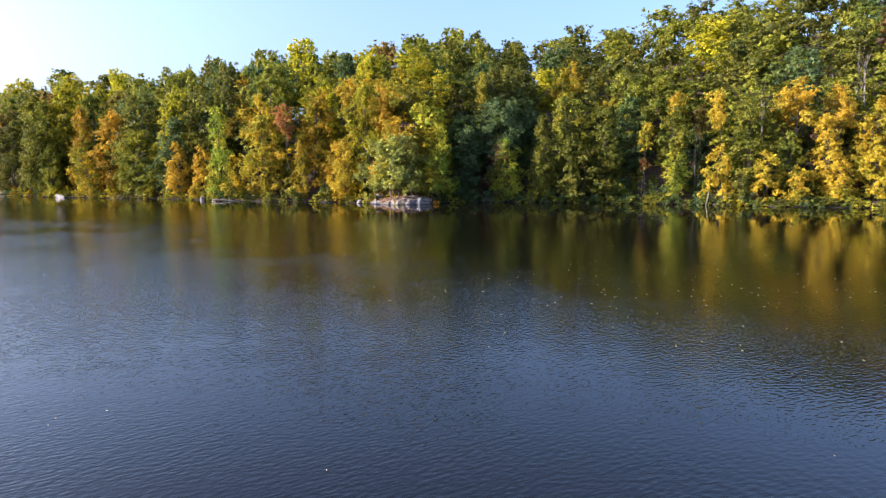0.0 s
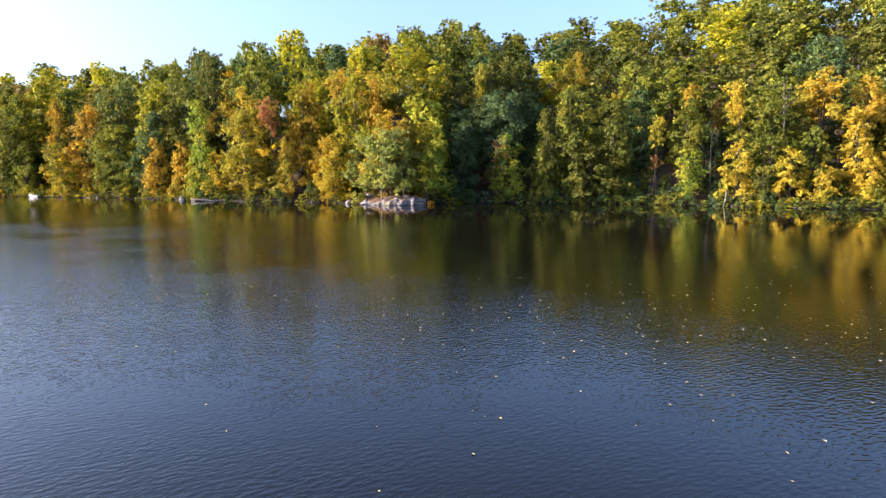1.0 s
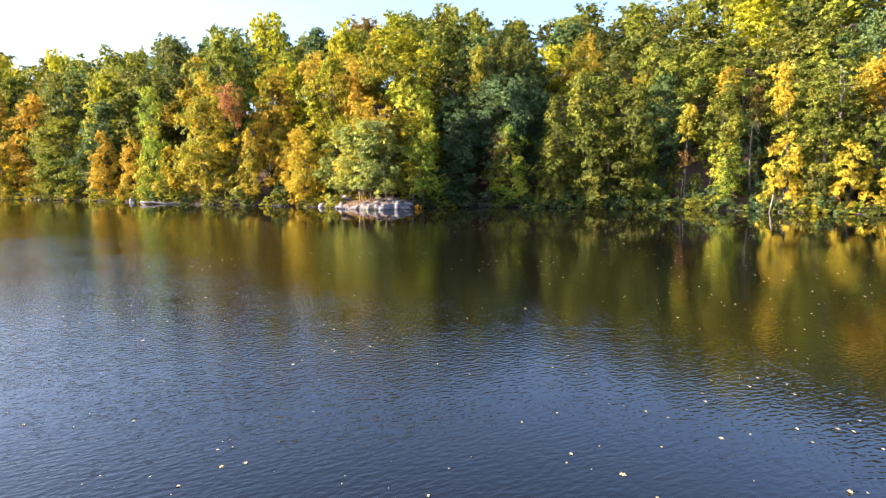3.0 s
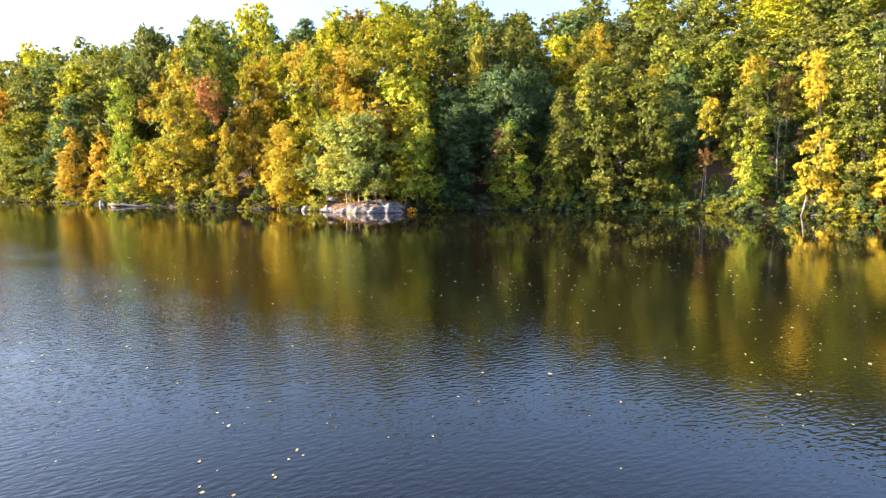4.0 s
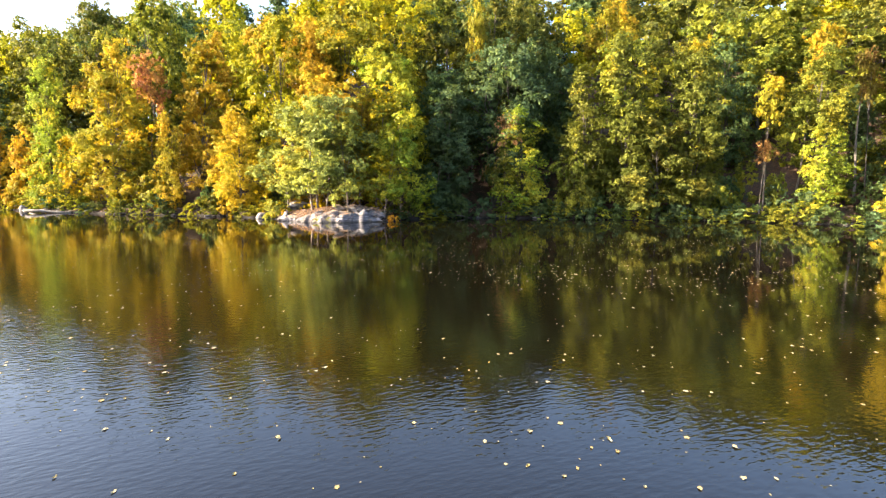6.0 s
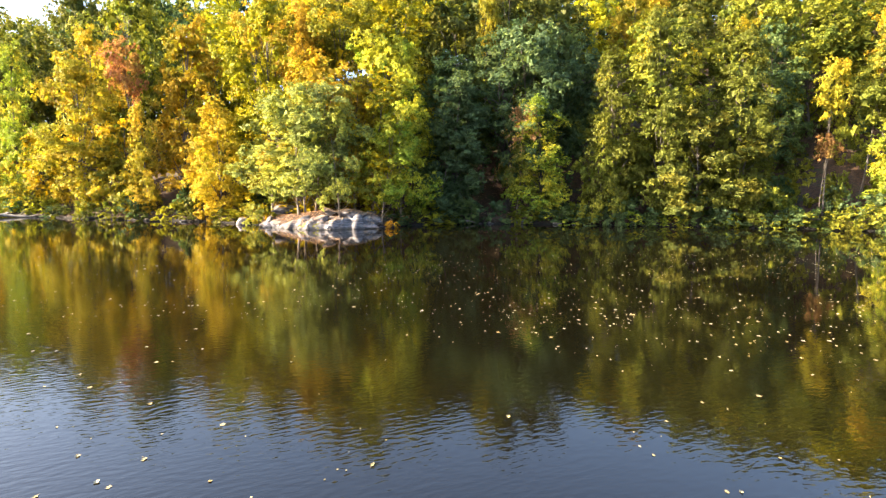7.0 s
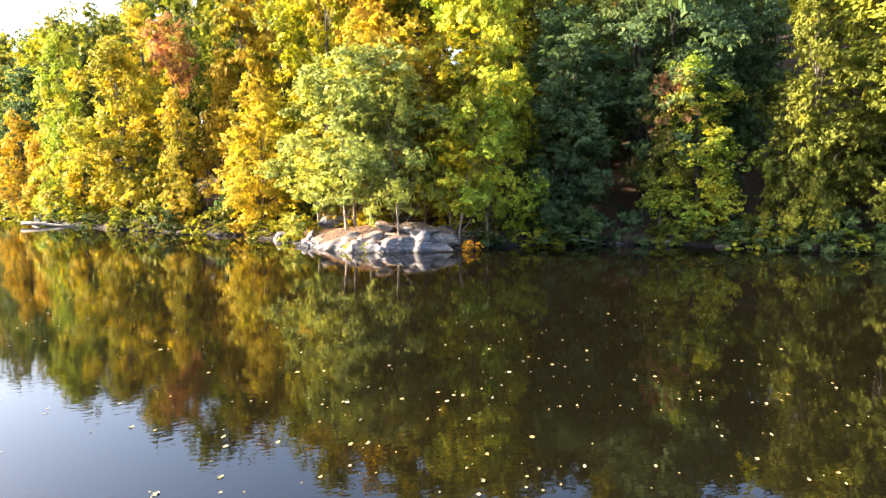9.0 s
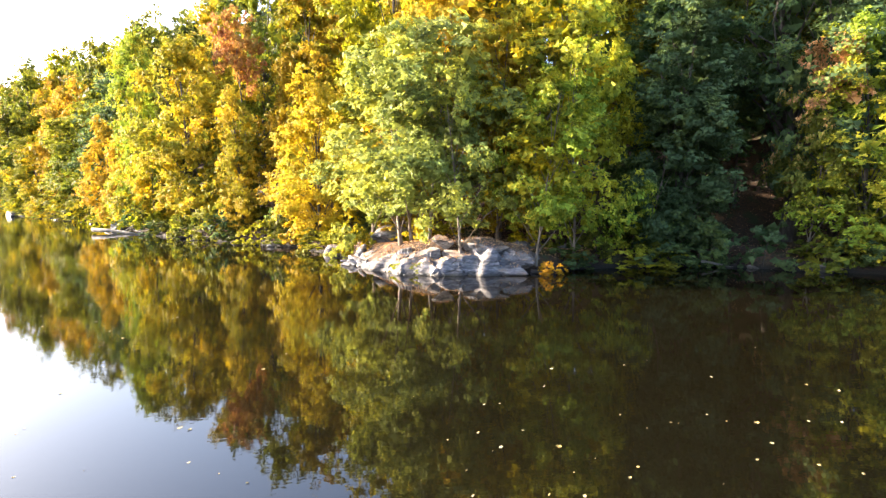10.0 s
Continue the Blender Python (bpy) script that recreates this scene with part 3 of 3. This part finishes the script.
shrub(-10.2, 81.7, 1.3, 1.4, "mixed")
shrub(-1.9, 79.7, 0.95, 1.3, "orange")
shrub(-1.5, 81.7, 0.8, 1.2, "rust")
shrub(-6.7, 78.5, 0.5, 1.0, "vivid")
shrub(-6.0, 78.4, 0.45, 0.9, "lime")
shrub(0.3, 83.2, 1.6, 1.9, "vivid")
shrub(8.2, 84.6, 1.6, 2.0, "green")
shrub(10.0, 83.8, 1.5, 2.2, "green")
shrub(22.6, 83.6, 3.0, 3.0, "deep")
shrub(24.3, 84.4, 3.4, 3.2, "green")
shrub(25.6, 82.6, 2.4, 2.6, "deep")
shrub(34.6, 75.6, 1.6, 1.4, "red")
shrub(35.6, 75.2, 1.2, 1.2, "rust")
for i in range(44):
    px, back = random.uniform(19, 52), random.uniform(3.0, 15.0)
    shrub(px, float(shore(px)) + back, random.uniform(2.0, 3.8), random.uniform(2.4, 3.8), random.choice(["deep", "green", "olive", "deep"]))


# ---- rocks ----
def stone_bmesh(seed, size, cuts=7, rough=0.05, level=4):
    """A rock broken along flat planes, with a rough skin."""
    rng = np.random.default_rng(seed)
    planes = unit(rng.normal(size=(cuts, 3)))
    planes = np.concatenate([planes, unit(np.array([(0.1, -0.25, 1.0), (-0.15, -1.0, 0.45), (0.3, -0.8, 0.7)]) + rng.normal(0, 0.12, (3, 3)))])
    offs = rng.uniform(0.42, 0.82, len(planes))
    bm = bmesh.new()
    bmesh.ops.create_icosphere(bm, subdivisions=level, radius=1.0)
    for v in bm.verts:
        d = np.array(v.co)
        dots = planes @ d
        r = min(1.15, np.min(np.where(dots > 0.05, offs / np.maximum(dots, 0.05), 9)))
        p = Vector(d * r)
        q = Vector((p.x * size[0], p.y * size[1], p.z * size[2]))
        k = noise.fractal(q * 2.4 + Vector((seed, 0, 0)), 0.8, 2.1, 5)
        strata = noise.noise(Vector((q.x * 0.5 + seed, q.y * 0.6, (q.z + 0.35 * q.x) * 6.0)))
        v.co = q * (1 + rough * k) + Vector((0, -0.02, 0.012)) * strata * 2
    return bm


def stone(name, x, y, z, sx, sy, sz, rx, ry, rz, seed, parent=None, label="", level=4, rough=0.085):
    ob = part(name, stone_bmesh(seed, (sx, sy, sz), rough=rough, level=level), ROCK, parent)
    ob.matrix_basis = pose(x, y, z, rx, ry, rz)
    if label:
        tagged(ob, label, "rock", "rocks along the shore")
    return ob


outcrop = new("rock_outcrop")
outcrop.matrix_basis = pose(-6.2, 79.3, 0.0)
tagged(outcrop, "pale grey fractured rock ledge jutting into the lake", "rock outcrop")
RIM_X = (-4.9, -4.2, -3.2, -2.3, -1.2, -0.4, 0.4, 1.4, 2.5, 3.3, 3.9, 4.5)
RIM_Y = (2.2, 1.45, 0.35, -0.45, -1.2, -1.5, -1.45, -1.2, -0.7, 0.1, 0.9, 1.9)


def ledge_mesh():
    """The outcrop's body: a low shelf split into tilted plates, with a broken face towards the water."""
    rng = np.random.default_rng(57)
    xs, ys = np.arange(-4.9, 4.5, 0.055), np.linspace(-0.25, 4.6, 78)
    gx, s = np.meshgrid(xs, ys)
    gy = np.interp(gx, RIM_X, RIM_Y) + 0.12 * np.sin(gx * 4.1) + 0.07 * np.sin(gx * 9.7 + 1) + s
    c, k = math.cos(0.45), math.sin(0.45)
    u, v = (gx * c + gy * k) / 0.95, (gy * c - gx * k) / 0.55
    seeds = np.stack(np.meshgrid(np.arange(-9, 10), np.arange(-12, 13)), -1).reshape(-1, 2) + rng.uniform(-0.42, 0.42, (475, 2))
    tilt = rng.normal((0.03, 0.0), (0.15, 0.12), (475, 2))
    drop = rng.normal(0, 0.075, 475)
    d = np.hypot(u[..., None] - seeds[:, 0], v[..., None] - seeds[:, 1])
    near = np.argsort(d, -1)[..., :2]
    d0, d1 = np.take_along_axis(d, near, -1)[..., 0], np.take_along_axis(d, near, -1)[..., 1]
    n = near[..., 0]
    plate = tilt[n, 0] * (u - seeds[n, 0]) + tilt[n, 1] * (v - seeds[n, 1]) + drop[n]
    crack = np.clip((d1 - d0) / 0.10, 0, 1)
    face = np.clip((s + 0.10 * np.sin(gx * 2.3 + 1) - plate * 1.2) / np.interp(gx, (-4.5, 0, 1.5, 3.5), (0.7, 1.0, 0.65, 0.8)), 0, 1)
    body = np.interp(gx, (-4.9, -3.6, -2, 0, 1.4, 2.6, 3.6, 4.5), (0.12, 0.24, 0.32, 0.36, 0.46, 0.46, 0.30, 0.12))
    z = -0.22 + (body + 0.16) * face ** 0.85 + 0.16 * np.clip(s, 0, 2.6) + (1.25 * plate - 0.07 * (1 - crack)) * np.clip(s / 0.15, 0.3, 1)
    z -= 1.2 * np.clip((s - 3.0) / 1.4, 0, 1) ** 2
    fine = np.array([noise.fractal(Vector((x * 2.2, y * 2.2, 3.1)), 0.8, 2.1, 5) for x, y in zip(gx.ravel(), gy.ravel())]).reshape(z.shape)
    z += 0.05 * fine
    gy = gy - 0.25 * plate * (1 - face) + 0.04 * fine
    me = bpy.data.meshes.new("rock_ledge")
    nx, ny = len(xs), len(ys)
    i = (np.arange(ny - 1)[:, None] * nx + np.arange(nx - 1)[None, :]).reshape(-1)
    me.from_pydata(np.stack([gx, gy, z], -1).reshape(-1, 3).tolist(), [], np.stack([i, i + 1, i + 1 + nx, i + nx], 1).tolist())
    return me


part("rock_ledge", ledge_mesh(), ROCK, outcrop)
random.seed(52)
for i in range(8):
    x = random.uniform(-3.9, 3.7)
    a = random.uniform(0.18, 0.5)
    stone("rock_slab", x, float(np.interp(x, RIM_X, RIM_Y)) + random.uniform(0.12, 0.5), random.uniform(-0.08, 0.08), a * 1.7, a * 0.8, a * random.uniform(0.45, 0.7),
          random.uniform(-4, 26), random.uniform(-10, 20), random.uniform(-30, 40), 500 + i, parent=outcrop, rough=0.1, level=4)
for i in range(2):
    x = random.uniform(-2.6, 3.0)
    stone("rock_slab", x, float(np.interp(x, RIM_X, RIM_Y)) + random.uniform(0.7, 1.6), random.uniform(0.42, 0.56), random.uniform(0.35, 0.75), random.uniform(0.25, 0.5), random.uniform(0.16, 0.28),
          random.uniform(-4, 14), random.uniform(-6, 14), random.uniform(-40, 40), 540 + i, parent=outcrop, rough=0.1, level=4)
stone("boulder", -4.2, 80.2, 0.80, 1.4, 0.9, 0.46, 0, 6, -14, 21, label="rounded pale grey boulder on the rocky point", rough=0.03)
stone("boulder", -3.3, 80.3, 0.62, 1.0, 0.8, 0.42, 0, 12, -20, 22, label="sloping grey boulder beside slender trees", rough=0.03)
stone("boulder", -5.6, 79.7, 0.98, 0.45, 0.4, 0.32, 0, 0, 10, 23, label="small pale boulder among fallen leaves", level=3)
stone("boulder", -9.3, 82.2, 0.9, 0.9, 0.7, 0.55, 0, 0, 20, 24, label="grey boulder behind a pale shrub", level=3)
stone("boulder", -11.7, 82.1, 0.10, 0.6, 0.5, 0.42, 0, 0, 40, 25, label="dark grey boulder at the water's edge", level=3)
stone("boulder", 6.7, 84.3, 0.0, 0.9, 0.5, 0.34, 0, 0, 5, 26, label="low flat boulder in the shaded cove", level=3)
stone("boulder", 26.0, 80.2, 0.05, 0.75, 0.5, 0.42, 0, 0, -20, 27, label="grey boulder below the shaded trees", level=3)
stone("boulder", -36.6, 91.4, 0.1, 0.45, 0.4, 0.7, 0, 0, 10, 28, label="pale upright boulder at the water's edge", level=3)
stone("boulder", -64.5, 101.3, 0.1, 1.2, 0.7, 0.6, 0, 0, -20, 29, label="large pale boulder on the distant bank", level=3)
random.seed(44)
for i in range(34):
    x = random.uniform(-60, 46)
    if not -11 < x < -0.8:
        s = random.uniform(0.15, 0.42)
        stone("stone", x, float(shore(x)) - random.uniform(-0.1, 0.25), 0.02, s * 1.4, s, s * 0.7, 0, 0, random.uniform(0, 360), 300 + i % 9, label="small dark stone at the water's edge", level=2)


# ---- dead wood ----
def dead_tree(x, y, h, r, seed, forks, label):
    rng = np.random.default_rng(seed)
    root = new("dead_tree")
    root.matrix_basis = pose(x, y, float(land(x, y)) - 0.1)
    tagged(root, label, "tree", "dead trees")
    bm = bmesh.new()
    pts = [(0.03 * h * math.sin(t * 4 + seed) * t, 0.02 * h * t, t * h) for t in np.linspace(0, 1, 8)]
    tube(bm, pts, [r * (1 - 0.8 * t) for t in np.linspace(0, 1, 8)], 7)
    part("trunk", bm, PALE_WOOD, root)
    for k in range(forks):
        t = 0.55 + 0.38 * k / max(forks, 1)
        a = Vector(pts[min(int(t * 7), 6)])
        out = Vector((rng.uniform(-1, 1), rng.uniform(-0.6, 0.6), 1.1)).normalized() * h * rng.uniform(0.16, 0.3)
        bm = bmesh.new()
        tube(bm, [a, a + out * 0.5 + Vector(rng.normal(0, 0.02 * h, 3)), a + out], [r * 0.38, r * 0.25, r * 0.08], 5)
        tip = a + out * 0.55
        for _ in range(2):
            o2 = (out + Vector(rng.normal(0, 0.12 * h, 3))) * 0.45
            tube(bm, [tip, tip + o2 * 0.5, tip + o2], [r * 0.2, r * 0.12, r * 0.04], 4)
        part("branch", bm, PALE_WOOD, root)


dead_tree(38.0, 79.2, 11.6, 0.19, 1, 4, "bare bleached dead tree above yellow shore trees")
dead_tree(50.5, 80.0, 12.5, 0.16, 2, 6, "bare grey tree with forked limbs on the slope")
dead_tree(31.2, 82.2, 8.4, 0.12, 3, 1, "thin pale dead trunk standing in shade")

dead_tree(48.5, 104.0, 8.7, 0.15, 4, 4, "bare grey limbs of a dying tree on the hillside")
dead_tree(49.2, 101.0, 8.2, 0.12, 5, 3, "thin bare tree leaning on the hillside")
dead_tree(50.4, 87.0, 7.7, 0.13, 6, 5, "bare pale tree with forked limbs above yellow trees")


def log(x, y, z, length, r, turn, dip, label):
    bm = bmesh.new()
    tube(bm, [(-length / 2, 0, 0), (-length * 0.15, 0.05 * length, 0.02), (length * 0.2, 0.02 * length, 0), (length / 2, -0.04 * length, 0.03)], [r, r * 0.9, r * 0.7, r * 0.35], 8)
    tube(bm, [(length * 0.1, 0.03 * length, 0), (length * 0.25, 0.16 * length, 0.14 * length)], [r * 0.4, r * 0.12], 5)
    ob = part("driftwood_log", bm, PALE_WOOD, None)
    ob.matrix_basis = pose(x, y, z, 0, dip, turn)
    tagged(ob, label, "driftwood", "driftwood along the bank")


log(-31.8, 87.7, 0.12, 3.6, 0.13, 12, 4, "bleached driftwood log lying at the bank")
log(-33.0, 88.3, 0.2, 2.4, 0.08, -20, -8, "thin bleached branch lying at the bank")
log(3.2, 83.8, 0.1, 1.3, 0.05, 30, 12, "small pale branch fallen into the water")
post = new("stump")
post.matrix_basis = pose(30.6, 76.7, -0.2, 3, 7, 0)
tagged(post, "pale bare snag standing at the water's edge", "stump")
bm = bmesh.new()
tube(bm, [(0, 0, 0), (0.03, 0, 0.9), (0.02, 0.03, 1.9)], [0.10, 0.085, 0.05], 8)
part("stem", bm, PALE_WOOD, post)


# ---- fallen leaves ----
from mathutils.bvhtree import BVHTree


def fallen_material(name, a, b):
    m, nt, out = material(name)
    island = nt.nodes.new("ShaderNodeNewGeometry").outputs["Random Per Island"]
    bsdf = node(nt, "ShaderNodeBsdfPrincipled", Roughness=0.4)
    nt.links.new(mix_colour(nt, island, a, b), bsdf.inputs["Base Color"])
    nt.links.new(bsdf.outputs[0], out.inputs[0])
    return m


def leaf_sheet(name, rng, at, size, curl, mat, tilt=0.0):
    """Curled lobed leaves lying at the given places, joined into one mesh."""
    lobes = np.array([0.5, 0.34, 0.52, 0.30, 0.46, 0.22, 0.46, 0.30, 0.52, 0.34])
    n, k = len(at), len(lobes)
    ang = rng.uniform(0, math.tau, n)[:, None] + np.arange(k)[None, :] * math.tau / k
    s = (size * (0.42 + 1.3 * rng.uniform(0, 1, n) ** 2.2))[:, None]
    r = lobes[None, :] * s
    cup = rng.uniform(-0.2, 1.0, n)[:, None] * curl * s * (0.6 + 0.4 * np.sin(2 * ang + rng.uniform(0, 6, n)[:, None]))
    lean = rng.normal(0, 1, (n, 2)) * tilt
    ring = np.stack([r * np.cos(ang) * rng.uniform(0.35, 0.85, n)[:, None], r * np.sin(ang), np.maximum(cup, 0.0)], -1)
    ring[..., 2] += ring[..., 0] * lean[:, :1] + ring[..., 1] * lean[:, 1:]
    verts = np.concatenate([np.zeros((n, 1, 3)), ring], 1) + at[:, None, :]
    faces = []
    for i in range(n):
        o = i * (k + 1)
        faces += [(o, o + 1 + j, o + 1 + (j + 1) % k) for j in range(k)]
    me = bpy.data.meshes.new(name)
    me.from_pydata(verts.reshape(-1, 3).tolist(), [], faces)
    me.materials.append(mat)
    return new(name, me)


rng = np.random.default_rng(9)
hubs = np.stack([rng.uniform(-14, 34, 150), rng.uniform(16, 77, 150)], 1)
hubs[:34] = np.stack([rng.uniform(2, 22, 34), rng.uniform(52, 73, 34)], 1)
spots = hubs[rng.integers(0, 150, 7600)] + rng.normal(0, 1.5, (7600, 2)) * (1.5, 1.0)
spots = np.concatenate([spots, np.stack([rng.uniform(-40, 45, 2600), rng.uniform(8, 78, 2600)], 1)])
spots = spots[(spots[:, 1] < shore(spots[:, 0]) - 1.6) & (rng.uniform(0, 1, len(spots)) < np.interp(spots[:, 1], (5, 16, 24, 45, 55, 65, 71), (0.12, 0.5, 0.75, 0.7, 1.0, 0.8, 0.03)))]
floating = leaf_sheet("floating_leaves", rng, np.column_stack([spots, np.full(len(spots), 0.004)]), 0.068, 0.16,
                      fallen_material("floating_leaf", (0.32, 0.22, 0.055), (0.42, 0.35, 0.18)))
tagged(floating, "pale yellow fallen leaves floating on the lake", "leaves", kind="stuff")
n = 27000
spots = np.stack([np.where(rng.uniform(0, 1, n) < 0.7, rng.uniform(-11, -1, n), rng.uniform(-11, 9, n)), rng.uniform(77.6, 84.5, n)], 1)
spots[-2500:] = np.stack([rng.uniform(2, 10, 2500), rng.uniform(83, 92, 2500)], 1)
bpy.context.view_layer.update()
rocks = []
for ob in (*outcrop.children, *(o for o in scene.objects if o.name.startswith("boulder"))):
    rocks.append((BVHTree.FromPolygons([ob.matrix_world @ v.co for v in ob.data.vertices], [p.vertices for p in ob.data.polygons]), ob))
rest = []
for x, y in spots.tolist():
    z, flat = float(land(x, y)) + 0.045, y > shore(x) + 0.4
    if -11.5 < x < -1 and y < 82:
        for tree_, ob in rocks:
            hit, normal, _, _ = tree_.ray_cast(Vector((x, y, 4.0)), Vector((0, 0, -1)))
            if hit and hit.z > z:
                z, flat = hit.z + 0.012, abs(normal.z) > 0.76 and hit.z > 0.24
    if flat:
        rest.append((x, y, z))
litter = leaf_sheet("leaf_litter", rng, np.array(rest), 0.062, 0.3,
                    fallen_material("litter_leaf", (0.46, 0.20, 0.07), (0.62, 0.40, 0.19)), 0.3)
tagged(litter, "rusty brown fallen leaves on the ground", "leaves", kind="stuff")
